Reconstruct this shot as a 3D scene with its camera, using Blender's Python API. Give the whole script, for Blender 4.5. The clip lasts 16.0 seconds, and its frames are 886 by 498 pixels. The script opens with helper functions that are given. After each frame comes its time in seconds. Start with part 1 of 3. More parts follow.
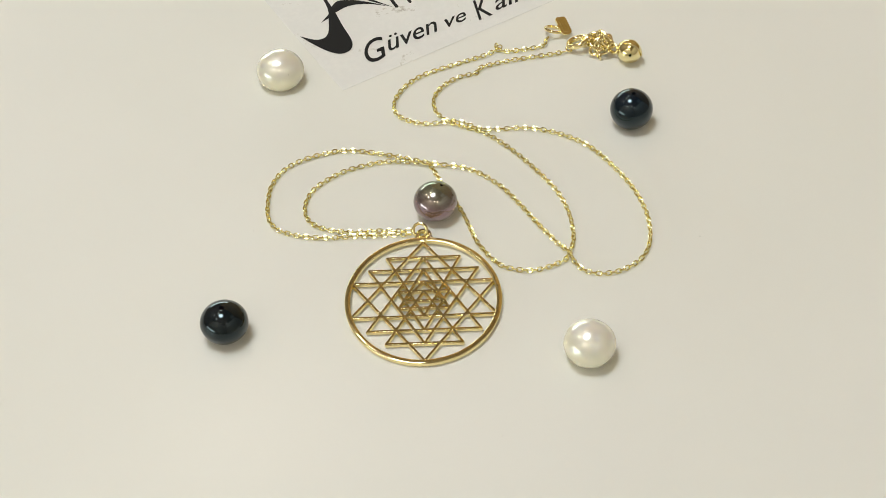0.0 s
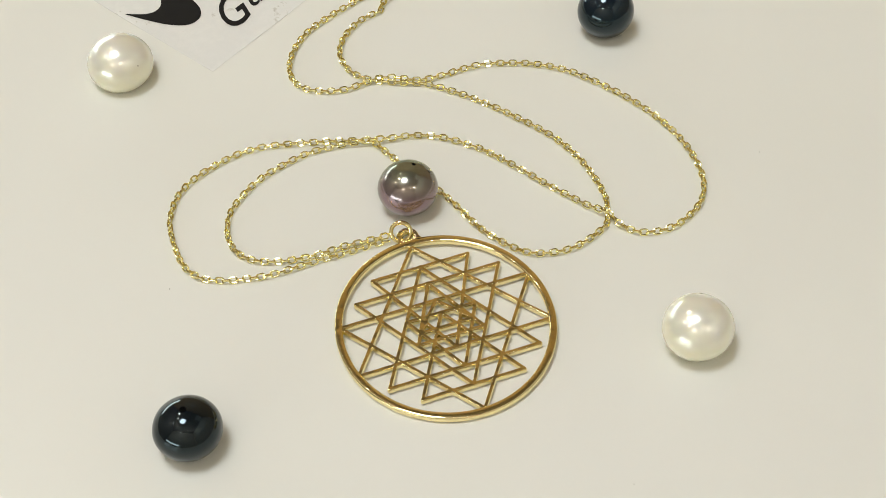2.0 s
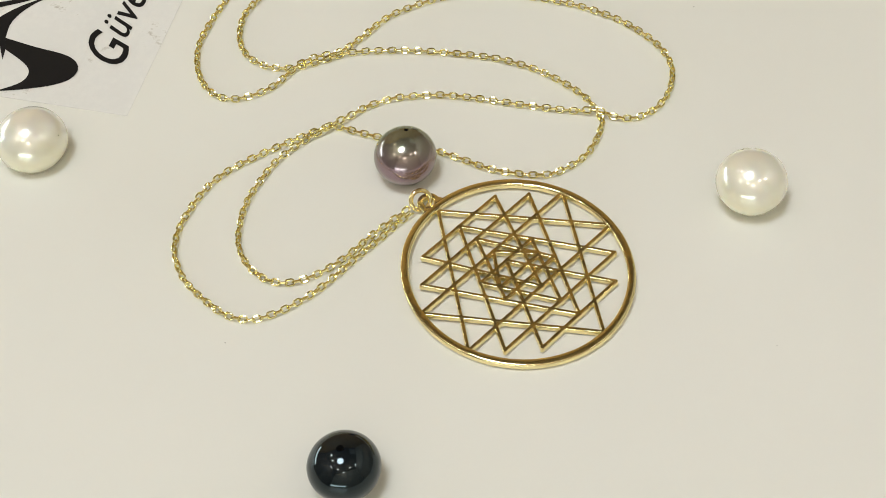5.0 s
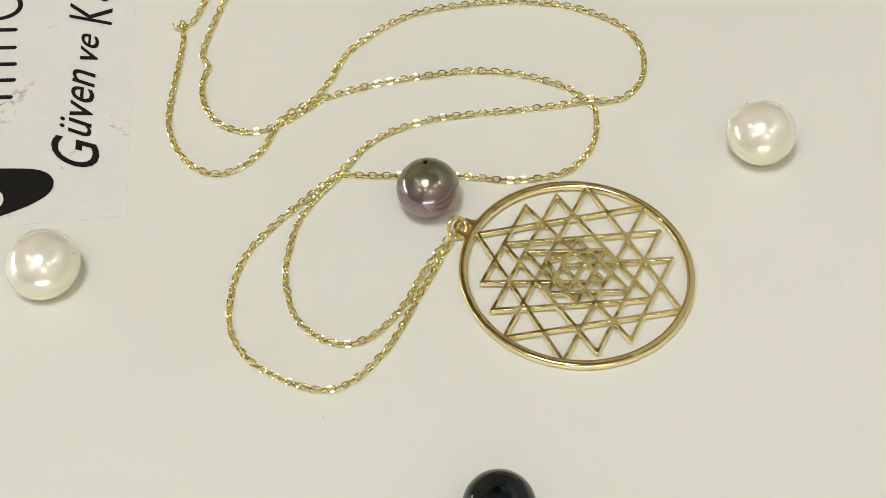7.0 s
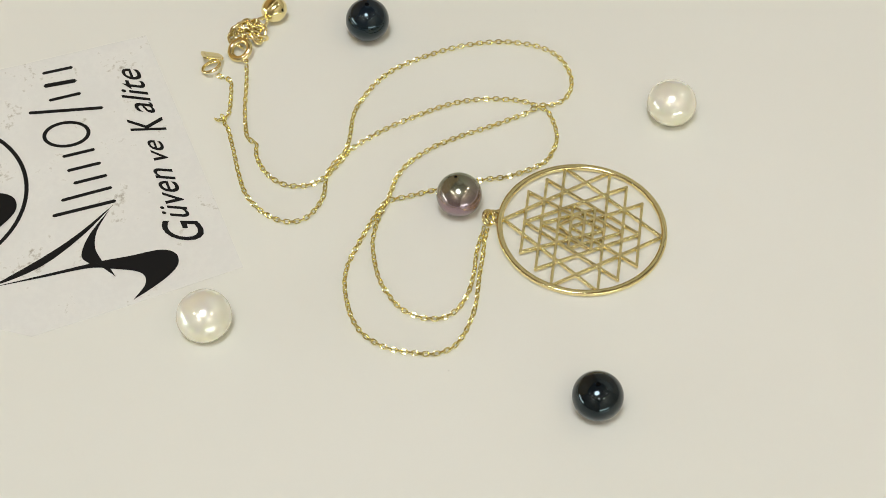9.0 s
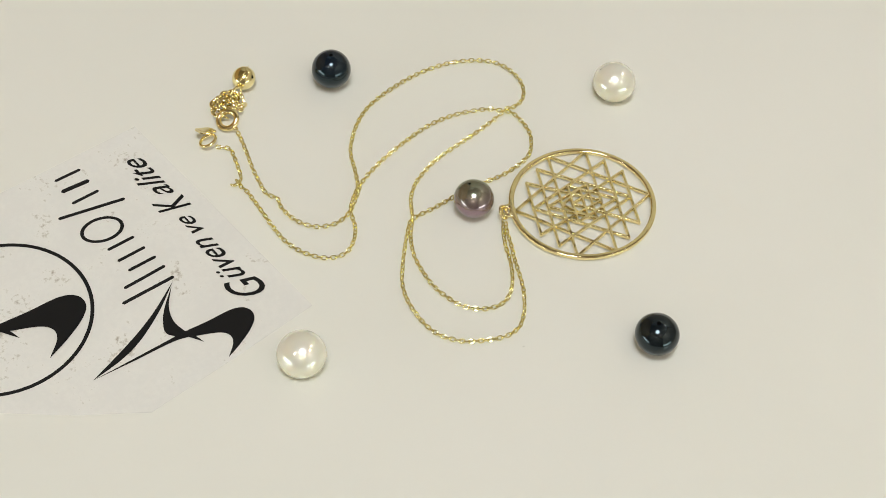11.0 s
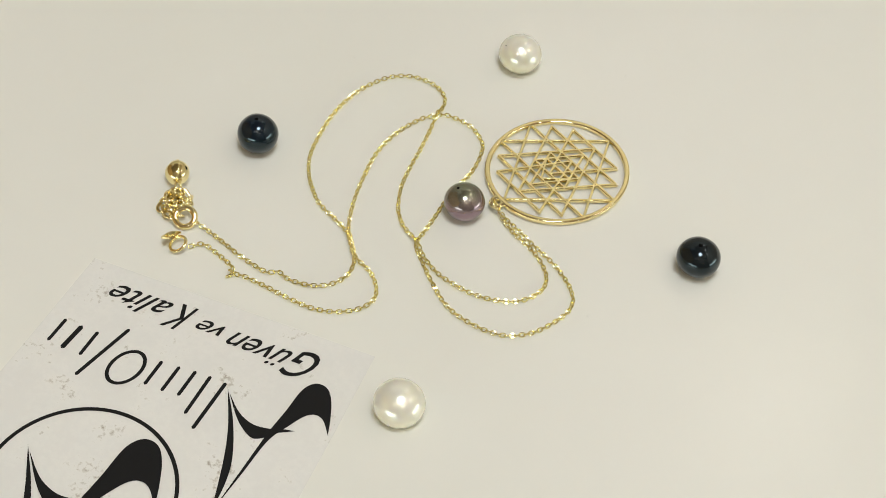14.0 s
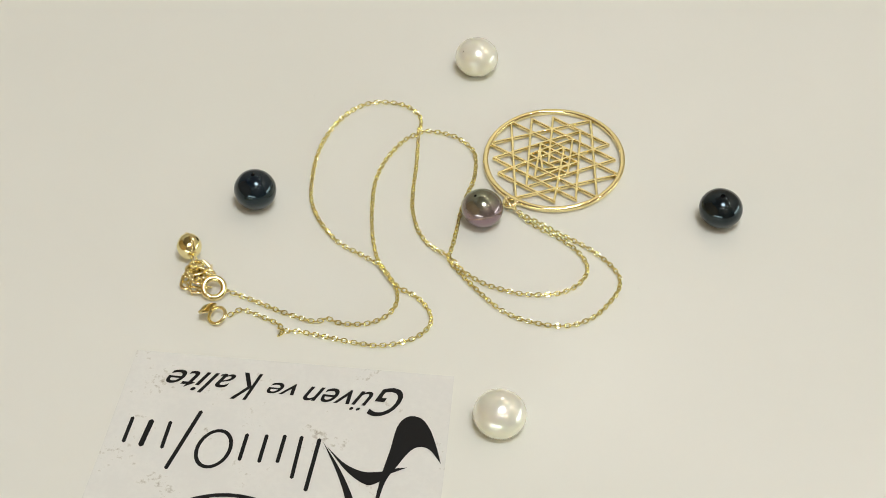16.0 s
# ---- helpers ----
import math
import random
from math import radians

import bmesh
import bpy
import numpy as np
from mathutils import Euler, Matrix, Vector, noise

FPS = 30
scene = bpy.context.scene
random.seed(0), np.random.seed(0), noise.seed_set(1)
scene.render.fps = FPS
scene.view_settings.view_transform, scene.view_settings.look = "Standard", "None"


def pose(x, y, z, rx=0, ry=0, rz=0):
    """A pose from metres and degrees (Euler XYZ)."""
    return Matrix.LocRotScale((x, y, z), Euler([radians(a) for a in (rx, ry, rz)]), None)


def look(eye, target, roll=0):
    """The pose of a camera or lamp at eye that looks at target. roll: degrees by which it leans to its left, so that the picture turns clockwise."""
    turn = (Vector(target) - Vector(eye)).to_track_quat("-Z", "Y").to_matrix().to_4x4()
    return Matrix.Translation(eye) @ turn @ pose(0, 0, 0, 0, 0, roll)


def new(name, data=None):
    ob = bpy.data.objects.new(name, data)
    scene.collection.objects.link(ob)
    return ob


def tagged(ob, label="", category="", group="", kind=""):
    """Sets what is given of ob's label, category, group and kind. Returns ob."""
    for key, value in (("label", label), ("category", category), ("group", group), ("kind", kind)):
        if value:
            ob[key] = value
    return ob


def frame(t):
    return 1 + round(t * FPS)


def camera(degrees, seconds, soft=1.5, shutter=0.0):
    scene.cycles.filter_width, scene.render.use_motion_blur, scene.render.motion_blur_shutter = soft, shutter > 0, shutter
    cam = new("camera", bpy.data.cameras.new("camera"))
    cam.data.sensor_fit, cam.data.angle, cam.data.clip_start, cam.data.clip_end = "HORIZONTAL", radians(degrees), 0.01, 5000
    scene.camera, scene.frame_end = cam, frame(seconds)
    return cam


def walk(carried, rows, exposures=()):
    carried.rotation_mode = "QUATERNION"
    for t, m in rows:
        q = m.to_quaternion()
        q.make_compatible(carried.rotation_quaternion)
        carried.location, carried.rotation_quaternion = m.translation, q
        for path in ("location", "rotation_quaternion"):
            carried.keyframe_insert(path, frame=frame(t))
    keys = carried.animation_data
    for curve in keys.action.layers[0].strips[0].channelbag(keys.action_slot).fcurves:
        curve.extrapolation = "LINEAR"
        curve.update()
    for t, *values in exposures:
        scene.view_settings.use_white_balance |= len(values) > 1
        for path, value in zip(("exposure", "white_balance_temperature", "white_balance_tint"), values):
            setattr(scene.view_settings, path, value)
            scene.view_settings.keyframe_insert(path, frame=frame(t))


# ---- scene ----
import itertools
from mathutils import geometry

MM = 0.001
cam = camera(28.3, 16.0, 0.8)

# seconds, eye in millimetres, then yaw, pitch and roll in degrees
ROWS = [
    (0.0, 2.4, -209.4, 240.8, -0.43, -47.29, -3.26),
    (0.5, -13.2, -189.2, 223.0, -4.54, -47.57, -3.84),
    (1.0, -25.9, -169.5, 206.9, -8.97, -47.95, -3.83),
    (1.5, -37.8, -150.1, 191.4, -14.09, -48.70, -3.34),
    (2.0, -46.8, -133.1, 179.1, -19.39, -49.19, -2.81),
    (2.5, -55.9, -121.4, 171.1, -24.41, -49.42, -2.49),
    (3.0, -66.7, -115.8, 170.9, -28.96, -49.60, -2.47),
    (3.5, -75.9, -110.4, 171.2, -32.67, -49.87, -3.03),
    (6.0, -112.4, -66.9, 182.1, -54.15, -53.10, -3.46),
    (6.5, -117.0, -54.2, 184.1, -59.02, -53.35, -3.17),
    (7.0, -122.0, -44.1, 183.7, -62.69, -53.88, -3.77),
    (7.5, -130.4, -29.0, 191.3, -69.12, -54.65, -1.99),
    (8.0, -148.0, -16.3, 207.5, -74.80, -54.42, -0.49),
    (8.5, -167.8, -6.1, 227.6, -79.55, -54.04, 0.02),
    (9.0, -185.5, 5.1, 252.6, -83.95, -54.54, -0.04),
    (11.5, -208.5, 111.5, 280.0, -111.52, -52.01, 4.97),
    (12.0, -203.1, 128.0, 277.1, -115.79, -51.34, 4.87),
    (12.5, -195.0, 141.5, 273.8, -119.86, -50.93, 4.52),
    (13.0, -186.8, 155.7, 269.4, -124.10, -50.40, 4.04),
    (13.5, -177.1, 170.6, 266.2, -128.27, -49.92, 3.85),
    (14.0, -167.1, 183.1, 261.9, -132.48, -49.41, 3.68),
    (14.5, -157.1, 195.2, 259.6, -136.27, -48.94, 3.22),
    (15.0, -144.2, 208.0, 258.9, -140.16, -48.65, 2.66),
    (15.5, -130.8, 219.1, 256.3, -143.89, -48.24, 2.14),
    (16.0, -120.1, 228.9, 253.6, -147.38, -47.50, 1.44),
]
PATH = []
for t, x, y, z, yaw, pitch, roll in ROWS:
    PATH.append((t, pose(x * MM, y * MM, z * MM, 0, 0, yaw) @ pose(0, 0, 0, 90 + pitch) @ pose(0, 0, 0, 0, 0, roll)))
walk(cam, PATH, [(0.0, 0.05, 6220, 9.9), (2.5, 0.09, 6220, 9.9), (6.0, 0.06, 6220, 9.9), (9.0, 0.04, 6220, 9.9), (12.0, 0.03, 6220, 9.9), (16.0, 0.02, 6220, 9.9)])

# ---------------------------------------------------------------- light
world = bpy.data.worlds.new("room_air")
scene.world = world
world.use_nodes = True
world.node_tree.nodes["Background"].inputs["Color"].default_value = (1.0, 0.95, 0.85, 1)
world.node_tree.nodes["Background"].inputs["Strength"].default_value = 0.05

ROOM_TURN = -35.0          # the room stands at an angle to the necklace
ROOM_HALF = 1.25
CEIL_Z = 1.75
FLOOR_Z = -0.76


def area_lamp(name, m, sx, sy, watts, colour, shape="RECTANGLE"):
    data = bpy.data.lights.new(name, "AREA")
    data.shape, data.size, data.size_y = shape, sx, sy
    data.energy, data.color = watts, colour
    ob = new(name, data)
    ob.matrix_world = m
    return ob


# a ceiling panel almost overhead, and small warm bulbs along one side of the shop
PANEL_X, PANEL_Y, PANEL_SIDE = -0.30, 0.12, 0.52
area_lamp("panel_light", pose(PANEL_X, PANEL_Y, CEIL_Z - 0.04), PANEL_SIDE, PANEL_SIDE, 12.8, (0.97, 1.0, 0.99), "DISK")
SPOTS = []
for azimuth, far, drop in ((106, 0.98, 0.30), (134, 0.90, 0.12), (158, 1.04, 0.42), (190, 0.92, 0.16), (224, 1.02, 0.36), (262, 0.94, 0.18), (292, 1.04, 0.40)):
    a = radians(azimuth)
    SPOTS.append((far * math.cos(a), far * math.sin(a), drop))
    data = bpy.data.lights.new("bulb_light", "POINT")
    data.energy, data.color, data.shadow_soft_size = 3.5, (1.0, 0.90, 0.75), 0.03
    new("bulb_light", data).location = (SPOTS[-1][0], SPOTS[-1][1], CEIL_Z - drop)


# ---------------------------------------------------------------- materials
def material(name, colour, rough=0.5, metal=0.0, **inputs):
    m = bpy.data.materials.new(name)
    m.use_nodes = True
    b = m.node_tree.nodes["Principled BSDF"]
    b.inputs["Base Color"].default_value = (*colour, 1)
    b.inputs["Roughness"].default_value = rough
    b.inputs["Metallic"].default_value = metal
    for key, value in inputs.items():
        b.inputs[key.replace("_", " ")].default_value = value
    return m


def nodes_of(m):
    return m.node_tree.nodes, m.node_tree.links, m.node_tree.nodes["Principled BSDF"]


def noise_tex(n, l, scale, detail=4.0, rough=0.5):
    c = n.new("ShaderNodeTexCoord")
    t = n.new("ShaderNodeTexNoise")
    t.inputs["Scale"].default_value, t.inputs["Detail"].default_value, t.inputs["Roughness"].default_value = scale, detail, rough
    l.new(c.outputs["Object"], t.inputs["Vector"])
    return t


def ramp(n, l, source, stops):
    r = n.new("ShaderNodeValToRGB")
    e = r.color_ramp.elements
    while len(e) < len(stops):
        e.new(0.5)
    for k, (at, col) in enumerate(stops):
        e[k].position, e[k].color = at, (*col, 1)
    l.new(source, r.inputs["Fac"])
    return r


def add_bump(m, scale, strength, distance):
    n, l, b = nodes_of(m)
    t = noise_tex(n, l, scale)
    u = n.new("ShaderNodeBump")
    u.inputs["Strength"].default_value, u.inputs["Distance"].default_value = strength, distance
    l.new(t.outputs["Fac"], u.inputs["Height"])
    l.new(u.outputs["Normal"], b.inputs["Normal"])


def laminate():
    m = material("white_laminate", (0.8, 0.79, 0.74), 0.32, Coat_Weight=0.15, Coat_Roughness=0.2)
    n, l, b = nodes_of(m)
    wide = noise_tex(n, l, 9.0, 3.0)
    r = ramp(n, l, wide.outputs["Fac"], [(0.3, (0.775, 0.775, 0.72)), (0.7, (0.805, 0.80, 0.755))])
    l.new(r.outputs["Color"], b.inputs["Base Color"])
    fine = noise_tex(n, l, 900.0, 3.0)
    g = n.new("ShaderNodeMapRange")
    g.inputs["To Min"].default_value, g.inputs["To Max"].default_value = 0.27, 0.4
    l.new(fine.outputs["Fac"], g.inputs["Value"])
    l.new(g.outputs["Result"], b.inputs["Roughness"])
    u = n.new("ShaderNodeBump")
    u.inputs["Strength"].default_value, u.inputs["Distance"].default_value = 0.05, 0.0001
    l.new(fine.outputs["Fac"], u.inputs["Height"])
    l.new(u.outputs["Normal"], b.inputs["Normal"])
    return m


def gold(name, colour, rough, bump=0.06):
    m = material(name, colour, rough, 1.0)
    n, l, b = nodes_of(m)
    t = noise_tex(n, l, 1500.0, 4.0)
    g = n.new("ShaderNodeMapRange")
    g.inputs["To Min"].default_value, g.inputs["To Max"].default_value = rough * 0.6, rough * 1.5
    l.new(t.outputs["Fac"], g.inputs["Value"])
    l.new(g.outputs["Result"], b.inputs["Roughness"])
    w = noise_tex(n, l, 300.0, 2.0)
    u = n.new("ShaderNodeBump")
    u.inputs["Strength"].default_value, u.inputs["Distance"].default_value = bump, 0.0004
    l.new(w.outputs["Fac"], u.inputs["Height"])
    l.new(u.outputs["Normal"], b.inputs["Normal"])
    return m


def pearl(name, low, high, rough, metal, film, coat=1.0, at=(0.52, 0.92), gloss=0.5):
    """Nacre: the overtone, or a white pearl's painted shading, shifts from the flank (low) to the crown (high), with a
    thin film on top.
    """
    m = material(name, low, rough, metal, Coat_Weight=coat, Coat_Roughness=0.05 if coat > 0.9 else 0.12, Thin_Film_Thickness=film, Thin_Film_IOR=1.45, Specular_IOR_Level=gloss)
    n, l, b = nodes_of(m)
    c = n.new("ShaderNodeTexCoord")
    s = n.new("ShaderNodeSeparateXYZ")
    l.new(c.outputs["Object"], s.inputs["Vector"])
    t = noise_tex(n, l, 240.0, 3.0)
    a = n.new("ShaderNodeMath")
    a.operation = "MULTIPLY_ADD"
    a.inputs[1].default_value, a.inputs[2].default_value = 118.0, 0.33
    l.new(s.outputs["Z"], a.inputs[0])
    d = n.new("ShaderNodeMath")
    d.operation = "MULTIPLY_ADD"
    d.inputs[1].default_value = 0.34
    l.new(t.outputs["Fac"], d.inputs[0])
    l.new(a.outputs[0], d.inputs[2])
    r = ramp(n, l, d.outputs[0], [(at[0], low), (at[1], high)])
    l.new(r.outputs["Color"], b.inputs["Base Color"])
    f = noise_tex(n, l, 2600.0, 2.0)
    u = n.new("ShaderNodeBump")
    u.inputs["Strength"].default_value, u.inputs["Distance"].default_value = 0.003, 0.0001
    l.new(f.outputs["Fac"], u.inputs["Height"])
    l.new(u.outputs["Normal"], b.inputs["Normal"])
    return m


def frosted_film():
    m = material("frosted_plastic", (0.93, 0.93, 0.92), 0.45, 0.0, Alpha=0.74, Specular_IOR_Level=0.35)
    n, l, b = nodes_of(m)
    t = noise_tex(n, l, 780.0, 5.0, 0.62)
    w = noise_tex(n, l, 95.0, 2.0)
    mul = n.new("ShaderNodeMath")
    mul.operation = "MULTIPLY"
    l.new(t.outputs["Fac"], mul.inputs[0])
    l.new(w.outputs["Fac"], mul.inputs[1])
    r = ramp(n, l, mul.outputs[0], [(0.18, (0.905, 0.90, 0.875)), (0.335, (0.945, 0.94, 0.91)), (0.38, (0.78, 0.76, 0.71)), (0.45, (0.50, 0.47, 0.41))])
    l.new(r.outputs["Color"], b.inputs["Base Color"])
    return m


def painted(name, colour, scale=6.0):
    m = material(name, colour, 0.6)
    n, l, b = nodes_of(m)
    t = noise_tex(n, l, scale, 4.0)
    r = ramp(n, l, t.outputs["Fac"], [(0.3, tuple(0.88 * c for c in colour)), (0.7, colour)])
    l.new(r.outputs["Color"], b.inputs["Base Color"])
    return m


def wood(name, dark, light):
    m = material(name, dark, 0.35)
    n, l, b = nodes_of(m)
    c = n.new("ShaderNodeTexCoord")
    k = n.new("ShaderNodeMapping")
    k.inputs["Scale"].default_value = (6, 6, 0.5)
    l.new(c.outputs["Object"], k.inputs["Vector"])
    t = n.new("ShaderNodeTexNoise")
    t.inputs["Scale"].default_value, t.inputs["Detail"].default_value = 5.0, 6.0
    l.new(k.outputs["Vector"], t.inputs["Vector"])
    r = ramp(n, l, t.outputs["Fac"], [(0.3, dark), (0.7, light)])
    l.new(r.outputs["Color"], b.inputs["Base Color"])
    return m


def glow(name, colour, strength):
    m = material(name, colour, 0.5)
    b = m.node_tree.nodes["Principled BSDF"]
    b.inputs["Emission Color"].default_value = (*colour, 1)
    b.inputs["Emission Strength"].default_value = strength
    return m


LAMINATE = laminate()
GOLD = gold("polished_gold", (0.95, 0.83, 0.46), 0.10, 0.2)
GOLD_CHAIN = gold("chain_gold", (0.97, 0.89, 0.46), 0.14)
GOLD_HAMMERED = gold("hammered_gold", (0.92, 0.81, 0.44), 0.09, 0.15)
# yellower, darker flank: low shade and bounced light are put into the colour
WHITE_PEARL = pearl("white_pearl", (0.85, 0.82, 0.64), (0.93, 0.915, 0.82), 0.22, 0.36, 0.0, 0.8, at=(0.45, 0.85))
for key, value in (("Subsurface Weight", 0.25), ("Subsurface Scale", 0.003), ("Subsurface Radius", (1.0, 0.85, 0.5))):
    WHITE_PEARL.node_tree.nodes["Principled BSDF"].inputs[key].default_value = value
BLACK_PEARL = pearl("black_pearl", (0.004, 0.007, 0.008), (0.003, 0.006, 0.010), 0.08, 0.0, 0.0, 0.25, gloss=0.5)
BLUE_PEARL = pearl("blue_black_pearl", (0.003, 0.009, 0.013), (0.003, 0.008, 0.017), 0.08, 0.0, 0.0, 0.25, gloss=0.5)
for dark in (BLACK_PEARL, BLUE_PEARL):
    dark.node_tree.nodes["Principled BSDF"].inputs["Specular Tint"].default_value = (0.7, 0.9, 1.0, 1)
PEACOCK_PEARL = pearl("peacock_pearl", (0.33, 0.235, 0.275), (0.26, 0.27, 0.20), 0.18, 0.8, 560.0, 0.4, at=(0.62, 0.92))
PEACOCK_PEARL.node_tree.nodes["Principled BSDF"].inputs["Specular Tint"].default_value = (0.7, 0.85, 0.7, 1)
FILM = frosted_film()
INK = material("black_ink", (0.006, 0.006, 0.007), 0.5, 0.0, Specular_IOR_Level=0.22)
add_bump(INK, 2500.0, 0.05, 0.0001)
BORE = material("dark_bore", (0.004, 0.004, 0.004), 0.9, 0.0, Specular_IOR_Level=0.0)
DUST = material("grey_dust", (0.35, 0.33, 0.3), 0.9)
CREAM = painted("cream_paint", (0.62, 0.575, 0.48))
BEIGE = painted("beige_paint", (0.26, 0.22, 0.17))
WALNUT = wood("dark_walnut", (0.36, 0.24, 0.095), (0.54, 0.38, 0.175))
CEILING = painted("ceiling_paint", (0.26, 0.215, 0.15))
FLOORING = wood("brown_floor", (0.12, 0.08, 0.05), (0.2, 0.13, 0.08))
HOUSING = material("lamp_housing", (0.5, 0.5, 0.5), 0.3, 0.8)
# glow of the two added reflection boards, not of a known lamp
SOFT_GLOW = glow("fill_glow", (0.47, 0.455, 0.38), 0.45)
GLASS_GLOW = glow("lit_diffuser", (0.90, 1.0, 0.92), 8.0)


# ---------------------------------------------------------------- building blocks
def link_mesh(name, bm, mat, smooth=True):
    bmesh.ops.recalc_face_normals(bm, faces=bm.faces)
    me = bpy.data.meshes.new(name)
    bm.to_mesh(me)
    bm.free()
    me.materials.append(mat)
    if smooth:
        me.polygons.foreach_set("use_smooth", [True] * len(me.polygons))
    return me


def part(name, bm, mat, parent=None, label="", smooth=True, m=None):
    ob = new(name, link_mesh(name, bm, mat, smooth))
    if parent:
        ob.parent = parent
    if m is not None:
        ob.matrix_basis = m
    return tagged(ob, label)


def box(bm, x0, y0, z0, x1, y1, z1, bevel=0.0):
    made = bmesh.ops.create_cube(bm, size=1.0)["verts"]
    for v in made:
        v.co = Vector(((x0 + x1) / 2 + v.co.x * (x1 - x0), (y0 + y1) / 2 + v.co.y * (y1 - y0), (z0 + z1) / 2 + v.co.z * (z1 - z0)))
    if bevel:
        edges = {e for v in made for e in v.link_edges}
        bmesh.ops.bevel(bm, geom=list(edges), offset=bevel, segments=2, affect="EDGES", profile=0.5)


def tube(bm, points, radius, sides=8, closed=True, up=Vector((0, 0, 1)), flat=1.0):
    """A wire along points; flat squeezes it along the direction nearest to up."""
    rings = []
    count = len(points)
    for k, p in enumerate(points):
        before = points[(k - 1) % count] if closed or k else p
        after = points[(k + 1) % count] if closed or k < count - 1 else p
        way = (after - before).normalized()
        side = way.cross(up)
        side = side.normalized() if side.length > 1e-6 else way.orthogonal().normalized()
        top = side.cross(way)
        rings.append([bm.verts.new(p + radius * (math.cos(a) * side + flat * math.sin(a) * top)) for a in (2 * math.pi * (j + 0.5) / sides for j in range(sides))])
    last = count if closed else count - 1
    for k in range(last):
        a, b = rings[k], rings[(k + 1) % count]
        for j in range(sides):
            bm.faces.new((a[j], a[(j + 1) % sides], b[(j + 1) % sides], b[j]))
    if not closed:
        bm.faces.new(rings[0][::-1])
        bm.faces.new(rings[-1])


def stadium(length, width, segments):
    """Centre line of an oval link in its own plane, long axis along x."""
    r, s = width / 2, (length - width) / 2
    out = []
    for k in range(segments):
        a = 2 * math.pi * (k + 0.5) / segments
        out.append(Vector((r * math.cos(a) + (s if math.cos(a) > 0 else -s), r * math.sin(a), 0)))
    return out


def lathe(bm, profile, segments=48, squash=(1, 1, 1)):
    rings = []
    for r, z in profile:
        if r < 1e-9:
            rings.append([bm.verts.new((0, 0, z * squash[2]))])
        else:
            rings.append([bm.verts.new((r * squash[0] * math.cos(a), r * squash[1] * math.sin(a), z * squash[2])) for a in (2 * math.pi * k / segments for k in range(segments))])
    for a, b in zip(rings, rings[1:]):
        for k in range(segments):
            j = (k + 1) % segments
            if len(a) == 1:
                bm.faces.new((a[0], b[k], b[j]))
            elif len(b) == 1:
                bm.faces.new((a[k], b[0], a[j]))
            else:
                bm.faces.new((a[k], b[k], b[j], a[j]))


def catmull(points, step, closed=False):
    """Even steps along a smooth curve through points."""
    pts = [Vector(p) for p in points]
    dense = []
    n = len(pts)
    for k in range(n if closed else n - 1):
        p0 = pts[(k - 1) % n] if closed or k else pts[0] * 2 - pts[1]
        p1, p2 = pts[k], pts[(k + 1) % n]
        p3 = pts[(k + 2) % n] if closed or k < n - 2 else p2 * 2 - p1
        for j in range(16):
            u = j / 16
            dense.append(0.5 * (2 * p1 + (p2 - p0) * u + (2 * p0 - 5 * p1 + 4 * p2 - p3) * u * u + (3 * p1 - p0 - 3 * p2 + p3) * u ** 3))
    dense.append(pts[0] if closed else pts[-1])
    out, left = [dense[0]], step
    for a, b in zip(dense, dense[1:]):
        length = (b - a).length
        done = 0.0
        while length - done >= left:
            done += left
            out.append(a.lerp(b, done / length))
            left = step
        left -= length - done
    return out


def slab(bm, outline, z0, z1):
    """A flat plate from an outline, as a closed solid."""
    low = [bm.verts.new((p[0], p[1], z0)) for p in outline]
    high = [bm.verts.new((p[0], p[1], z1)) for p in outline]
    n = len(outline)
    for a, b, c in geometry.tessellate_polygon([[Vector((p[0], p[1], 0)) for p in outline]]):
        bm.faces.new((high[a], high[b], high[c]))
        bm.faces.new((low[c], low[b], low[a]))
    for k in range(n):
        bm.faces.new((low[k], low[(k + 1) % n], high[(k + 1) % n], high[k]))


# ---------------------------------------------------------------- the room and the counter
room = pose(0, 0, 0, 0, 0, ROOM_TURN)


def wall(name, mat, turn, label):
    bm = bmesh.new()
    h = ROOM_HALF
    box(bm, h, -h - 0.1, FLOOR_Z, h + 0.1, h, CEIL_Z)
    tagged(part(name, bm, mat, None, "", False, room @ pose(0, 0, 0, 0, 0, turn)), label, "wall", "", "structure")


wall("wall_east", CREAM, 0, "cream painted shop wall")
wall("wall_north", WALNUT, 90, "dark walnut panelled shop wall")
wall("wall_west", BEIGE, 180, "beige painted shop wall")
wall("wall_south", CREAM, 270, "cream painted shop wall")

bm = bmesh.new()
box(bm, -ROOM_HALF - 0.1, -ROOM_HALF - 0.1, CEIL_Z, ROOM_HALF + 0.1, ROOM_HALF + 0.1, CEIL_Z + 0.1)
tagged(part("ceiling", bm, CEILING, None, "", False, room), "plain ceiling over the counter", "ceiling", "", "structure")
bm = bmesh.new()
box(bm, -ROOM_HALF - 0.1, -ROOM_HALF - 0.1, FLOOR_Z - 0.1, ROOM_HALF + 0.1, ROOM_HALF + 0.1, FLOOR_Z)
tagged(part("floor", bm, FLOORING, None, "", False, room), "brown wooden floor of the shop", "floor", "", "structure")

counter = tagged(new("counter"), "white laminate counter carrying the jewellery", "counter", "", "structure")
bm = bmesh.new()
box(bm, -0.62, -0.48, -0.03, 0.62, 0.62, 0.0, 0.002)
part("tabletop", bm, LAMINATE, counter, "glossy off-white laminate top")
bm = bmesh.new()
box(bm, -0.58, -0.44, FLOOR_Z, 0.58, 0.58, -0.03)
part("base", bm, LAMINATE, counter)


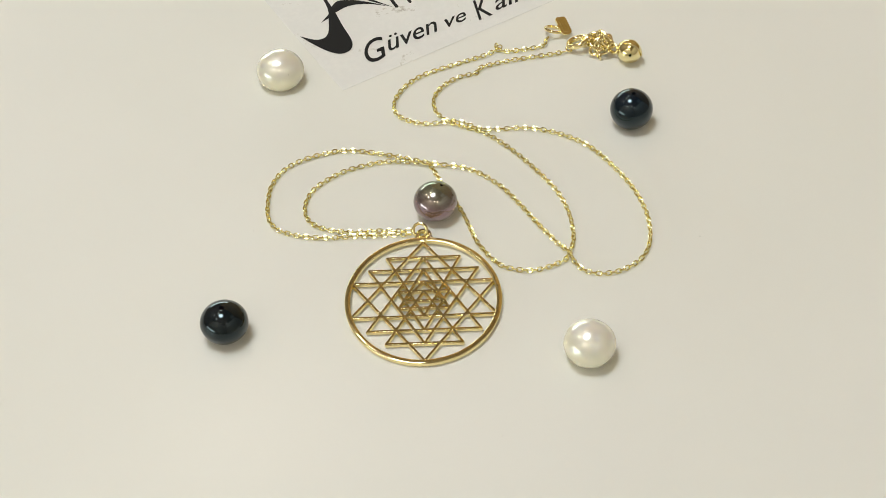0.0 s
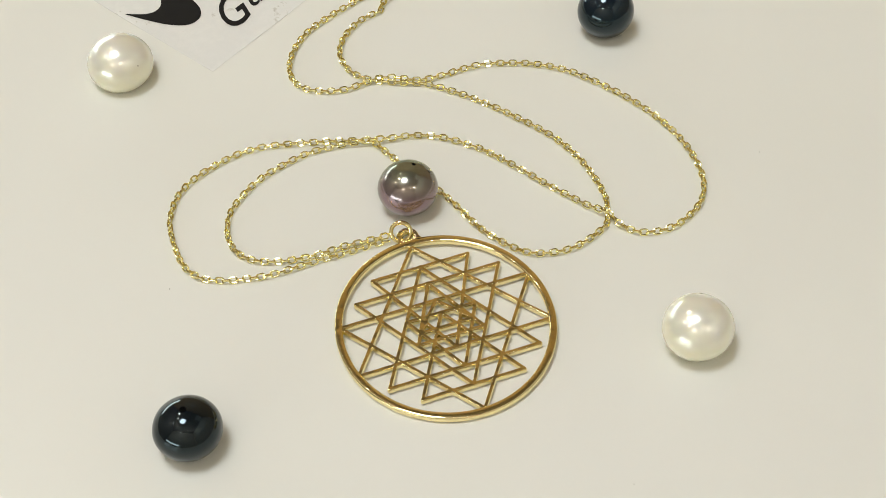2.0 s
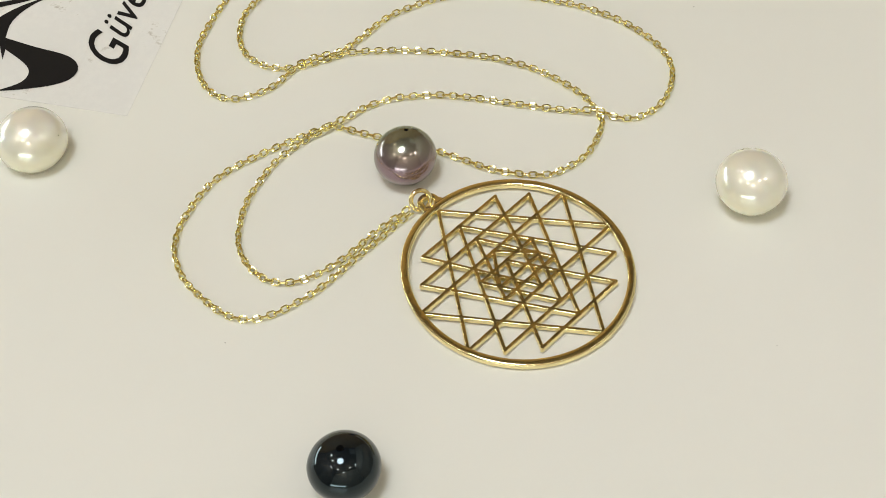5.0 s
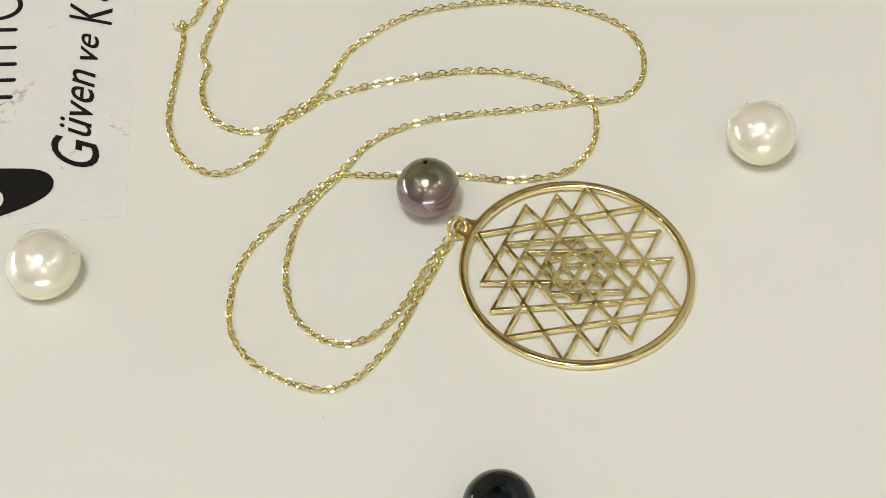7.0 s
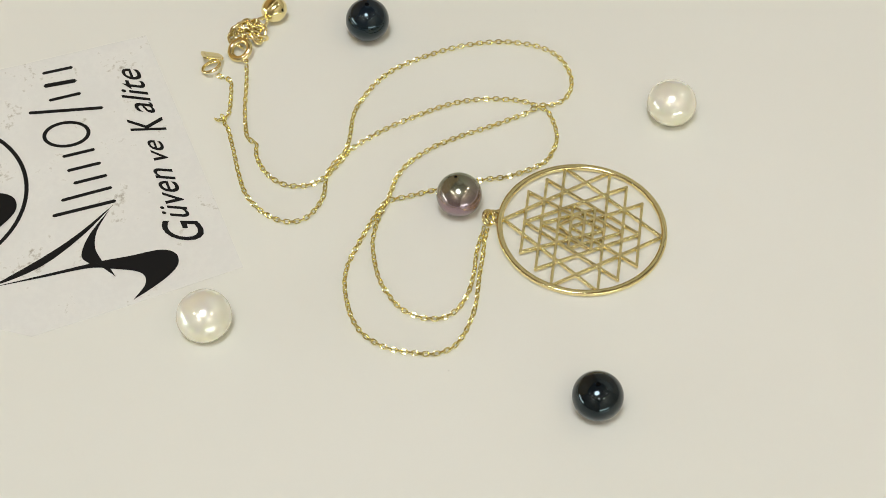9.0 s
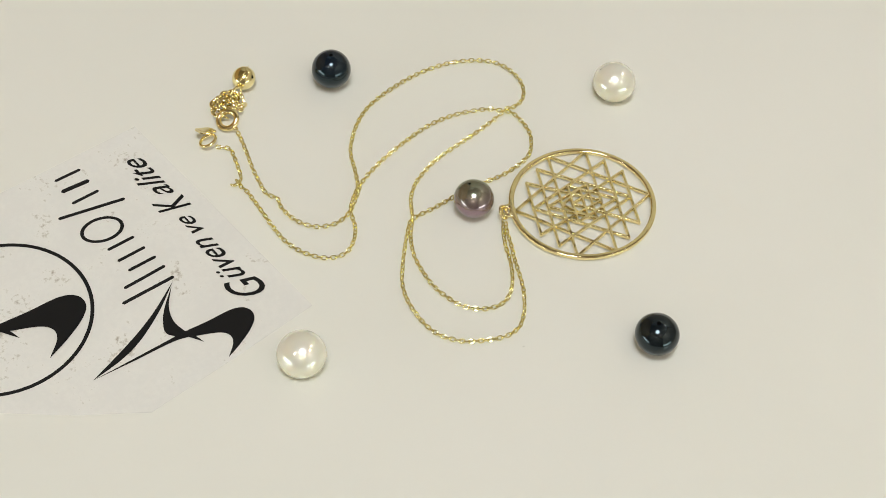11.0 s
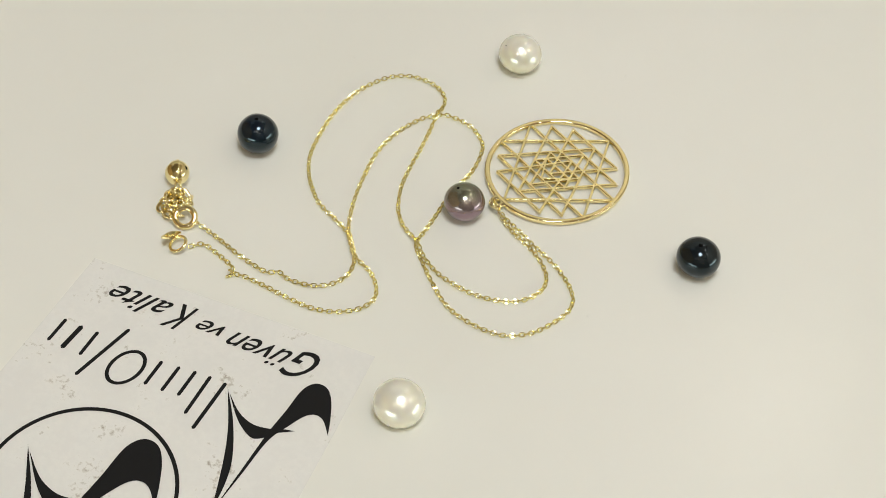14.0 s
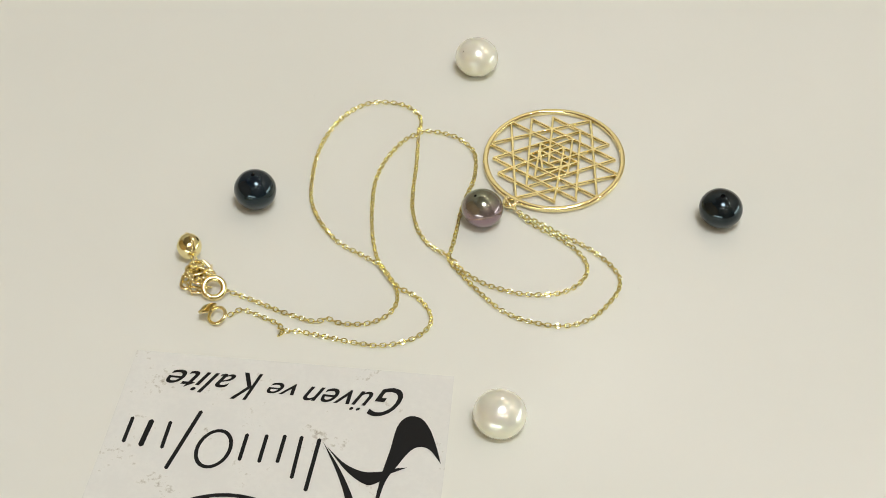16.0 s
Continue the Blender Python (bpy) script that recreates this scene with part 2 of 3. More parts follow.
def hanging_lamp(x, y, drop):
    lamp = tagged(new("hanging_lamp"), "small hanging ceiling lamp with a metal holder", "lamp", "hanging lamps")
    lamp.location = (x, y, CEIL_Z)
    bm = bmesh.new()
    lathe(bm, [(0.0, 0.0), (0.03, 0.0), (0.03, -0.012), (0.004, -0.016), (0.004, 0.065 - drop), (0.018, 0.06 - drop), (0.02, 0.042 - drop), (0.0, 0.042 - drop)], 24)
    part("holder", bm, HOUSING, lamp)


for x, y, drop in SPOTS:
    hanging_lamp(x, y, drop)

panel = tagged(new("ceiling_panel"), "round flat ceiling light panel", "lamp")
panel.location = (PANEL_X, PANEL_Y, CEIL_Z)
edge = PANEL_SIDE / 2
bm = bmesh.new()
lathe(bm, [(edge + 0.005, 0.0), (edge + 0.03, 0.0), (edge + 0.03, -0.03), (edge + 0.025, -0.036), (edge + 0.01, -0.036), (edge + 0.005, -0.03), (edge + 0.005, 0.0)], 64)
part("frame", bm, HOUSING, panel)


def wall_light(az, rise):
    """A long lit diffuser on the wall, low above the counter."""
    lamp = tagged(new("wall_light"), "long frosted wall light with a pale glow", "lamp", "wall lights")
    a = radians(az)
    lamp.matrix_basis = pose(1.18 * math.cos(a), 1.18 * math.sin(a), rise, 0, 0, az)
    bm = bmesh.new()
    box(bm, -0.02, -0.40, -0.05, 0.0, 0.40, 0.05, 0.008)
    part("diffuser", bm, GLASS_GLOW, lamp)
    bm = bmesh.new()
    box(bm, 0.002, -0.42, -0.065, 0.07, 0.42, 0.065, 0.004)
    part("housing", bm, HOUSING, lamp)


for az in (-152, 106):
    wall_light(az, 0.17)

# added glowing board, out of view: its reflection turns the pendant's face pale
wall_fill = tagged(new("wall_glow_board"), "wide unseen glowing board added on the wall to pale the gold", "lamp")
wall_fill.matrix_basis = room @ pose(ROOM_HALF - 0.03, 0, 1.28)
bm = bmesh.new()
box(bm, -0.01, -0.92, -0.40, 0.0, 0.92, 0.40, 0.004)
part("diffuser", bm, SOFT_GLOW, wall_fill)
bm = bmesh.new()
box(bm, 0.002, -0.95, -0.43, 0.03, 0.95, 0.43, 0.004)
part("housing", bm, HOUSING, wall_fill)

# added unseen glow, so the gold mirrors something pale on this side
ceiling_fill = tagged(new("ceiling_panel"), "unseen glowing square added in the ceiling corner to pale the gold", "lamp")
ceiling_fill.matrix_basis = room @ pose(0.92, 0.80, CEIL_Z)
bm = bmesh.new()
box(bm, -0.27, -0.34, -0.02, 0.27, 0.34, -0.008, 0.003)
part("diffuser", bm, SOFT_GLOW, ceiling_fill)
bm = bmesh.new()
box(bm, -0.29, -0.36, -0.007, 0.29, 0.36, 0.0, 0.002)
part("housing", bm, HOUSING, ceiling_fill)

# ---------------------------------------------------------------- pearls
def loose_pearl(x, y, wide, high, base, mat, label, hole, hole_at, spin=0.0):
    """A drilled pearl: wide and high are its half sizes, base how far its flattened underside lies below its middle,
    hole the drill hole's radius, hole_at its azimuth and elevation."""
    thing = tagged(new("pearl"), label, "pearl", "loose pearls")
    thing.matrix_basis = pose(x * MM, y * MM, base * MM)
    bm = bmesh.new()
    steps = 48
    profile = [(wide * math.sin(math.pi * k / steps) if 0 < k < steps else 0.0, high * math.cos(math.pi * k / steps)) for k in range(steps + 1)]
    lathe(bm, [(r * MM, z * MM) for r, z in profile], 72, (1.0, 0.985, 1.0))
    for v in bm.verts:
        d = v.co.normalized()
        v.co *= 1 + 0.012 * noise.noise(d * 1.3 + Vector((x, y, 0)))
        v.co.z = max(v.co.z, -base * MM)
    part("nacre", bm, mat, thing, "", True, pose(0, 0, 0, 0, 0, spin))
    az, el = (radians(a) for a in hole_at)
    d = Vector((math.cos(az) * math.cos(el), math.sin(az) * math.cos(el), math.sin(el)))
    reach = 1 / math.sqrt((d.x / wide) ** 2 + (d.y / (0.985 * wide)) ** 2 + (d.z / high) ** 2)
    at = d * reach
    at *= 1 + 0.012 * noise.noise(at.normalized() * 1.3 + Vector((x, y, 0)))
    out = Vector((at.x / wide ** 2, at.y / wide ** 2, at.z / high ** 2)).normalized()
    bm = bmesh.new()
    lathe(bm, [(hole * MM, -0.2 * MM), (hole * 1.02 * MM, 0.02 * MM), (hole * 0.9 * MM, 0.03 * MM), (hole * 0.8 * MM, 0.018 * MM), (0.0, 0.016 * MM)], 20)
    part("drill_hole", bm, BORE, thing, "dark drilled hole", True, Matrix.Translation(at * MM) @ out.to_track_quat("Z", "Y").to_matrix().to_4x4())


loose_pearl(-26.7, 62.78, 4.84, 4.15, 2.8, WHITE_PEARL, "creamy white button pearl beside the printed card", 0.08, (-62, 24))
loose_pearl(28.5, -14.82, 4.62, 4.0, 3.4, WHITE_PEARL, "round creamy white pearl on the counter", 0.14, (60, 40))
loose_pearl(-35.75, -4.6, 4.35, 3.7, 3.35, BLACK_PEARL, "glossy black drilled pearl on the counter", 0.42, (90, 87))
loose_pearl(42.95, 43.85, 4.23, 4.05, 3.65, BLUE_PEARL, "dark blue-black drilled pearl near the clasp", 0.38, (0, 86))
loose_pearl(3.2, 22.2, 4.16, 3.65, 3.3, PEACOCK_PEARL, "purple-grey peacock pearl beside the pendant", 0.28, (30, 66))

# ---------------------------------------------------------------- necklace
necklace = tagged(new("necklace"), "fine gold chain necklace with a round openwork pendant, laid in loops", "necklace")

# --- pendant: a ring with nine interlocking triangles
pendant = tagged(new("pendant"), "round gold pendant of interlocking triangles")
pendant.parent = necklace
LEAN = 0.4             # the bail end rests on the jump ring
pendant.matrix_basis = pose(0, 0, 14.7 * math.sin(radians(LEAN)) * MM, 0, 0, -1.8) @ pose(0, 0, 0, LEAN)
R_OUT, R_IN, THICK = 14.3, 13.28, 1.12      # across; the ring is a little taller than wide
TALL = 1.06

bm = bmesh.new()
prof = []
for side, r, z, first in ((R_IN, 0.46, 0.46, 270), (R_IN, 0.28, THICK - 0.28, 180), (R_OUT, -0.28, THICK - 0.28, 90), (R_OUT, -0.46, 0.46, 0)):
    for k in range(6):
        a = radians(first - 90 * k / 5)
        prof.append((side + r + abs(r) * math.cos(a), z + abs(r) * math.sin(a)))
prof.append(prof[0])
lathe(bm, [(r * MM, z * MM) for r, z in prof], 144, (1.0, TALL, 1.0))
bmesh.ops.remove_doubles(bm, verts=bm.verts, dist=1e-7)
part("rim", bm, GOLD, pendant, "", True, pose(-0.1 * MM, 0, 0))


# base line height, half width and tip height of each triangle
TRIANGLES = [
    (10.2, 6.7, -3.95), (7.2, 9.95, -10.25), (4.2, 13.1, -14.2), (2.0, 4.7, -7.2),
    (-0.3, 3.6, 4.2), (-2.0, 4.5, 7.2), (-3.95, 13.2, 13.95), (-7.2, 10.15, 10.2), (-10.25, 6.8, 2.0),
]
LINES = []
for base, half, tip in TRIANGLES:
    LINES += [((-half, base), (half, base)), ((half, base), (0, tip)), ((0, tip), (-half, base))]


def cast_lattice(lines, step, blend):
    """One cast plate of slim bars: domed edges, and soft fillets where bars run together."""
    half_width, flat, low_z, top = 0.285, 0.15, 0.30, 0.95
    axis = np.arange(-14.8, 14.8 + step, step)
    gx, gy = np.meshgrid(axis, axis, indexing="ij")

    def gap(x, y):
        total = np.zeros_like(x)
        for (ax, ay), (bx, by) in lines:
            wx, wy = bx - ax, by - ay
            u = np.clip(((x - ax) * wx + (y - ay) * wy) / (wx * wx + wy * wy), 0, 1)
            total += np.exp(-np.hypot(x - ax - u * wx, y - ay - u * wy) / blend)
        return -blend * np.log(total + 1e-30)

    d = gap(gx, gy)
    tilt_x, tilt_y = np.gradient(d, step)
    size = np.maximum(np.hypot(tilt_x, tilt_y), 0.3)
    levels = np.array([flat, 0.19, 0.225, 0.26, half_width])
    near = levels[np.abs(d[..., None] - levels).argmin(-1)]
    snap = (d > flat - step / 2) & (d < half_width + 1.5 * step)
    move = np.where(snap, np.clip(near - d, -1.2 * step, 1.2 * step), 0.0) / size
    px, py = gx + move * tilt_x / size, gy + move * tilt_y / size
    across = np.clip((np.where(snap, near, d) - flat) / (half_width - flat), 0, 1)
    pz = low_z + (top - low_z) * np.sqrt(np.clip(1 - across ** 2, 0, 1))
    worn = 0.008 * np.sin(gx * 2.3 + 1.7 * np.sin(gy * 1.9)) + 0.006 * np.sin(gy * 5.1 + gx * 3.7)
    pz = np.where(across < 0.6, pz + worn, pz)
    keep = (d < half_width + 1.5 * step) & (np.hypot(gx + 0.1, gy / TALL) < R_IN + 0.35)
    low = np.minimum(np.minimum(d[:-1, :-1], d[1:, :-1]), np.minimum(d[1:, 1:], d[:-1, 1:]))
    cell = keep[:-1, :-1] & keep[1:, :-1] & keep[1:, 1:] & keep[:-1, 1:] & (low < half_width)
    index = np.full(d.shape, -1)
    ci, cj = np.nonzero(cell)
    used = np.zeros(d.shape, bool)
    for di, dj in ((0, 0), (1, 0), (1, 1), (0, 1)):
        used[ci + di, cj + dj] = True
    index[used] = np.arange(used.sum())
    verts = np.stack([px[used], py[used], pz[used]], 1) * MM
    faces = np.stack([index[ci, cj], index[ci + 1, cj], index[ci + 1, cj + 1], index[ci, cj + 1]], 1)
    me = bpy.data.meshes.new("lattice")
    me.from_pydata(verts.tolist(), [], faces.tolist())
    me.materials.append(GOLD)
    me.polygons.foreach_set("use_smooth", [True] * len(me.polygons))
    lean = (top - low_z) * across / ((half_width - flat) * np.sqrt(np.clip(1 - across ** 2, 0.002, 1)))
    sway_x = 0.022 * np.sin(gx * 2.1 + 1.4 * np.sin(gy * 1.7)) + 0.008 * np.sin(gx * 8.3 - gy * 6.1)
    sway_y = 0.022 * np.sin(gy * 2.4 + 1.4 * np.sin(gx * 1.9)) + 0.008 * np.sin(gy * 9.1 + gx * 5.3)
    facing = np.stack([lean * tilt_x / size + sway_x, lean * tilt_y / size + sway_y, np.ones_like(lean)], -1)[used]
    facing /= np.linalg.norm(facing, axis=1, keepdims=True)
    me.normals_split_custom_set_from_vertices(facing.tolist())
    ob = new("lattice", me)
    ob.parent = pendant
    return tagged(ob, "nine interlocking gold triangles")


cast_lattice(LINES, 0.05, 0.05)

# the eyelet: a flat lug grown out of the rim, with a round hole
LUG = Vector((0.15, 15.85))
bm = bmesh.new()
outer, inner = [], []
for k in range(48):
    a = 2 * math.pi * k / 48
    d = Vector((math.cos(a), math.sin(a)))
    flare = 0.9 * max(0.0, abs(d.x) * 1.25 - 0.45) * min(1.0, max(0.0, (-d.y - 0.25) / 0.35))
    reach = 1.5 + 0.45 * max(0.0, -d.y) ** 2 + flare
    outer.append(LUG + d * reach)
    inner.append(LUG + d * 0.72)
levels = [(0.0, 0.08, 0.12), (0.0, 0.0, 0.3), (0.0, 0.0, 0.62), (0.06, -0.05, 0.74), (0.16, -0.14, 0.79)]
shells = []
for out_in, in_out, z in levels:
    shells.append(([bm.verts.new(Vector((*(LUG + (p - LUG) * (1 - out_in / 1.6)), z)) * MM) for p in outer], [bm.verts.new(Vector((*(LUG + (p - LUG) * (1 - in_out / 0.72)), z)) * MM) for p in inner]))
for (o0, i0), (o1, i1) in zip(shells, shells[1:]):
    for k in range(48):
        j = (k + 1) % 48
        bm.faces.new((o0[k], o0[j], o1[j], o1[k]))
        bm.faces.new((i0[k], i0[j], i1[j], i1[k]))
for o, i in (shells[0], shells[-1]):
    for k in range(48):
        j = (k + 1) % 48
        bm.faces.new((o[k], o[j], i[j], i[k]))
part("eyelet", bm, GOLD, pendant, "", True, pose(0, 0, 0.3 * MM))

bm = bmesh.new()
ring = [Vector((1.32 * math.cos(a), 1.32 * math.sin(a), 0)) * MM for a in (2 * math.pi * k / 32 for k in range(32))]
tube(bm, ring, 0.30 * MM, 10)
part("jump_ring", bm, GOLD, necklace, "thick gold jump ring", True, look((0.0, 16.65 * MM, 1.45 * MM), (-0.3 * MM, 15.9 * MM, 2.05 * MM)))

# --- the two strands of the chain, from the clasp to the pendant
STRAND_A = [
    (29.1, 71), (28.4, 69.8), (27.5, 68), (23.6, 67.3), (19.8, 67), (18, 67.6), (15.9, 66.4), (10.9, 64.5), (5.8, 62.7), (1.4, 60.6),
    (-1.9, 57.4), (-3.7, 53.7), (-3.5, 50.3), (-1.4, 48.1), (2.3, 46.7), (6.8, 46.7), (9.5, 45.8), (12.5, 44.2), (16.4, 43.8), (21.8, 43.8),
    (25.5, 42.8), (29.9, 40.7), (33.9, 37.5), (37.2, 32.9), (40.3, 27.2), (42.2, 21.8), (43, 16.4), (42.4, 10.8), (40.3, 6.9), (36.6, 4.5),
    (33, 3.9), (29.9, 4.9), (28.1, 7.1), (27.2, 9.3), (25, 12.8), (22, 17.8), (19.6, 22.2), (17.2, 26.2), (15.4, 28.6), (11.8, 32.1),
]
STRAND_A2 = [
    (8.2, 34), (5.6, 34.5), (2.4, 35), (-1.2, 36.1), (-4, 36.5), (-7, 36.5), (-10.7, 35.7), (-14.2, 34.5), (-17.3, 32.6), (-20, 30.1),
    (-21.4, 27.2), (-21.7, 24.8), (-21.3, 22.6), (-19.9, 20.7), (-17.7, 19.4), (-14.7, 18.5), (-11.2, 18.1), (-8, 18.1), (-4.9, 17.8), (-2.4, 17.3),
    (-1, 17),
]
STRAND_B = [
    (32.4, 65.9), (30.2, 65.4), (26, 64.8), (21.8, 64.3), (17.7, 63.5), (14.4, 62.5), (13.1, 60.7), (10.7, 60.3), (8.1, 59), (5.7, 56.8),
    (4.3, 54), (4.3, 50.9), (5.4, 48.5), (7.2, 46.7), (10.3, 44.9), (14.1, 42.8), (18.8, 37.8), (23, 31.9), (26.5, 25.8), (28.3, 19.6),
    (28.5, 13.1), (27.4, 9.8), (26.4, 7.9), (23, 6.3), (19.6, 5.8), (15.5, 6.9), (13, 9.3), (10.5, 13.8), (9.2, 18.3), (7.8, 22.7),
    (5.8, 27.2), (4.1, 31.2), (2.4, 35.1), (-1, 36.8), (-4.9, 38.2), (-8.7, 39.4), (-12.6, 40.3), (-16.5, 40.2),
]
STRAND_B2 = [
    (-20.8, 39), (-23.9, 37.5), (-26.3, 35.4), (-28.1, 32.1), (-28.7, 29.4), (-28.9, 26.1), (-28.7, 23.3), (-27.8, 21.2), (-26.7, 19.9), (-24, 18.5),
    (-21.1, 17.7), (-18.3, 17.2), (-14.7, 17.1), (-11.3, 17.1), (-7.5, 16.9), (-4.1, 16.9), (-2.4, 16.7), (-1.1, 16.5),
]
PITCH = 0.92


def chain_link_mesh():
    bm = bmesh.new()
    tube(bm, [p * MM for p in stadium(1.15, 0.78, 14)], 0.145 * MM, 6)
    return bm


LINK = link_mesh("link", chain_link_mesh(), GOLD_CHAIN, False)
rest = bmesh.new()
rng = random.Random(7)
CROSSINGS = [(27.2, 9.4, 2), (2.4, 35.0, 2.6), (9.8, 45.5, 3.4), (-1.0, 16.9, 2.5)]


def lay_strand(points, lift):
    run = catmull([(x, y, 0) for x, y in points], PITCH)
    for k in range(1, len(run) - 1):
        p = run[k].copy()
        way = (run[k + 1] - run[k - 1]).normalized()
        over = sum(math.exp(-((p.x - cx) ** 2 + (p.y - cy) ** 2) / (r * r)) for cx, cy, r in CROSSINGS)
        p.z = 0.44 + lift * min(1.0, over)
        roll = (46 if k % 2 else -46) + rng.uniform(-9, 9)
        m = Matrix.Translation(p * MM) @ way.to_track_quat("X", "Z").to_matrix().to_4x4() @ pose(0, 0, 0, roll, rng.uniform(-4, 4), rng.uniform(-7, 7))
        yield m


SINGLE, placed = 300, 0
whole = [(STRAND_A + STRAND_A2, 0.62), (STRAND_B + STRAND_B2, 0.0)]
for points, lift in whole:
    for m in lay_strand(points, lift):
        near = m.translation.y < 0.0375 and m.translation.x < 0.030
        if near and placed < SINGLE:
            ob = new("link", LINK)
            ob.parent = necklace
            ob.matrix_basis = m
            placed += 1
        else:
            first = len(rest.verts)
            rest.from_mesh(LINK)
            rest.verts.ensure_lookup_table()
            bmesh.ops.transform(rest, matrix=m, verts=rest.verts[first:])
tagged(part("chain_run", rest, GOLD_CHAIN, necklace, "", False), "fine gold trace chain", kind="stuff")

# --- clasp end: spring ring, tag on its ring, bundled extender, bell
clasp = tagged(new("clasp"), "gold spring ring clasp")
clasp.parent = necklace
clasp.matrix_basis = Matrix.Translation((34.8 * MM, 67.4 * MM, 1.45 * MM)) @ Matrix.Rotation(radians(24), 4, (-0.72, -0.69, 0)) @ pose(0, 0, 0, 0, 0, 20)
bm = bmesh.new()
tube(bm, [Vector((1.95 * math.cos(a), 1.95 * math.sin(a), 0)) * MM for a in (2 * math.pi * k / 36 for k in range(36))], 0.63 * MM, 12)
part("ring_body", bm, GOLD, clasp)
bm = bmesh.new()
tube(bm, [Vector((0.62 * math.cos(a), 0.62 * math.sin(a), 0)) * MM for a in (2 * math.pi * k / 18 for k in range(18))], 0.2 * MM, 8)
part("end_loop", bm, GOLD, clasp, "", True, clasp.matrix_basis.inverted() @ pose(32.85 * MM, 66.2 * MM, 0.78 * MM, 25, 20, 0))
bm = bmesh.new()
tube(bm, [Vector((1.5, -1.9, 0.2)) * MM, Vector((1.95, -2.5, 0.5)) * MM], 0.28 * MM, 8, False)
part("lever", bm, GOLD, clasp)

bm = bmesh.new()
tube(bm, [Vector((1.72 * math.cos(a), 1.72 * math.sin(a), 0)) * MM for a in (2 * math.pi * k / 32 for k in range(32))], 0.33 * MM, 10)
part("tag_ring", bm, GOLD, necklace, "plain gold ring", True, pose(30.2 * MM, 72.2 * MM, 1.1 * MM, -20, 14, 0))

# the stamped tag: a bent rectangular plate with raised edges, leaning on its ring
bm = bmesh.new()
plate = []
for x, y in ((-2.1, -0.6), (-1.75, -1.2), (-1.2, -1.4), (1.6, -1.4), (2.0, -1.1), (2.1, -0.5), (2.1, 0.9), (1.7, 1.35), (-1.3, 1.4), (-1.9, 1.1), (-2.1, 0.5)):
    plate.append((x * MM, y * MM))
slab(bm, plate, 0.0, 0.32 * MM)
bmesh.ops.bevel(bm, geom=[e for e in bm.edges if len(e.link_faces) == 2 and e.calc_face_angle(0) > 0.5], offset=0.08 * MM, segments=2, affect="EDGES", profile=0.5)
tag = part("stamped_tag", bm, GOLD, necklace, "flat rectangular gold tag", False, pose(32.2 * MM, 72.3 * MM, 1.75 * MM, 20, -26, 112))
bm = bmesh.new()
box(bm, -1.45 * MM, -0.75 * MM, 0.30 * MM, 1.45 * MM, 0.75 * MM, 0.36 * MM, 0.02 * MM)
part("stamp", bm, GOLD_HAMMERED, tag, "", False)


def oval(name, length, width, wire, flat):
    bm = bmesh.new()
    tube(bm, [p * MM for p in stadium(length, width, 20)], wire * MM, 8, True, Vector((0, 0, 1)), flat)
    return link_mesh(name, bm, GOLD, True)


# the extender lies folded to and fro between the clasp and the end ball
EXTENDER = oval("extender_link", 2.6, 1.75, 0.33, 0.7)
FOLDS = [
    (36.6, 68.2, 0.8), (38.5, 69.6, 0.7), (40.4, 68.9, 0.8), (41.2, 66.9, 0.9), (39.9, 65.6, 1.2), (38.1, 66, 1.6), (37.4, 67.5, 2), (38.9, 68, 2.3),
    (40.5, 67, 2.3), (40.9, 65.2, 1.9), (39.5, 64, 1.2), (37.9, 64.2, 0.9), (38.7, 65, 2), (40.7, 65.4, 2.6), (42, 63.9, 1.7), (43.2, 62.8, 1.9),
]
tilt = random.Random(21)
folded = catmull([(x, y, z) for x, y, z in FOLDS], 1.5)
for k in range(len(folded) - 1):
    way = (folded[k + 1] - folded[k]).normalized()
    ob = new("extender_link", EXTENDER)
    ob.parent = necklace
    ob.matrix_basis = Matrix.Translation(folded[k] * MM) @ way.to_track_quat("X", "Z").to_matrix().to_4x4() @ pose(0, 0, 0, (18 if k % 2 else 68) + tilt.uniform(-18, 18), tilt.uniform(-10, 10), tilt.uniform(-14, 14))

# the knotted link that stands off the strand
for x, y, z, rx, ry, rz in ((18.0, 68.3, 0.5, 20, 10, 95), (17.9, 68.9, 0.62, 75, 20, 60), (18.5, 67.9, 0.9, 40, 0, 20)):
    ob = new("link", LINK)
    ob.parent = necklace
    ob.matrix_basis = pose(x * MM, y * MM, z * MM, rx, ry, rz)

bell = tagged(new("bell"), "dented hollow gold end ball with a raised seam")
bell.parent = necklace
bell.matrix_basis = pose(44.9 * MM, 62.3 * MM, 2.5 * MM, 20, -10, -37)
bm = bmesh.new()
bmesh.ops.create_icosphere(bm, subdivisions=4, radius=2.45 * MM)
pick = random.Random(3)
dents = [Vector((pick.gauss(0, 1), pick.gauss(0, 1), pick.gauss(0, 1))).normalized() for _ in range(9)]
for v in bm.verts:
    d = v.co.normalized()
    deep = sum(max(0.0, d.dot(f) - 0.88) for f in dents)
    v.co = d * (2.45 * MM) * (1 - 0.55 * deep + 0.012 * noise.noise(d * 3.1))
    v.co.x *= 1.1 if v.co.x < 0 else 1.02
part("ball", bm, GOLD_HAMMERED, bell)
bm = bmesh.new()
tube(bm, [Vector((2.52 * math.cos(a), 0.35, 2.45 * math.sin(a))) * MM for a in (2 * math.pi * k / 48 for k in range(48))], 0.17 * MM, 8, True, Vector((0, 1, 0)))
part("seam", bm, GOLD, bell)
bm = bmesh.new()
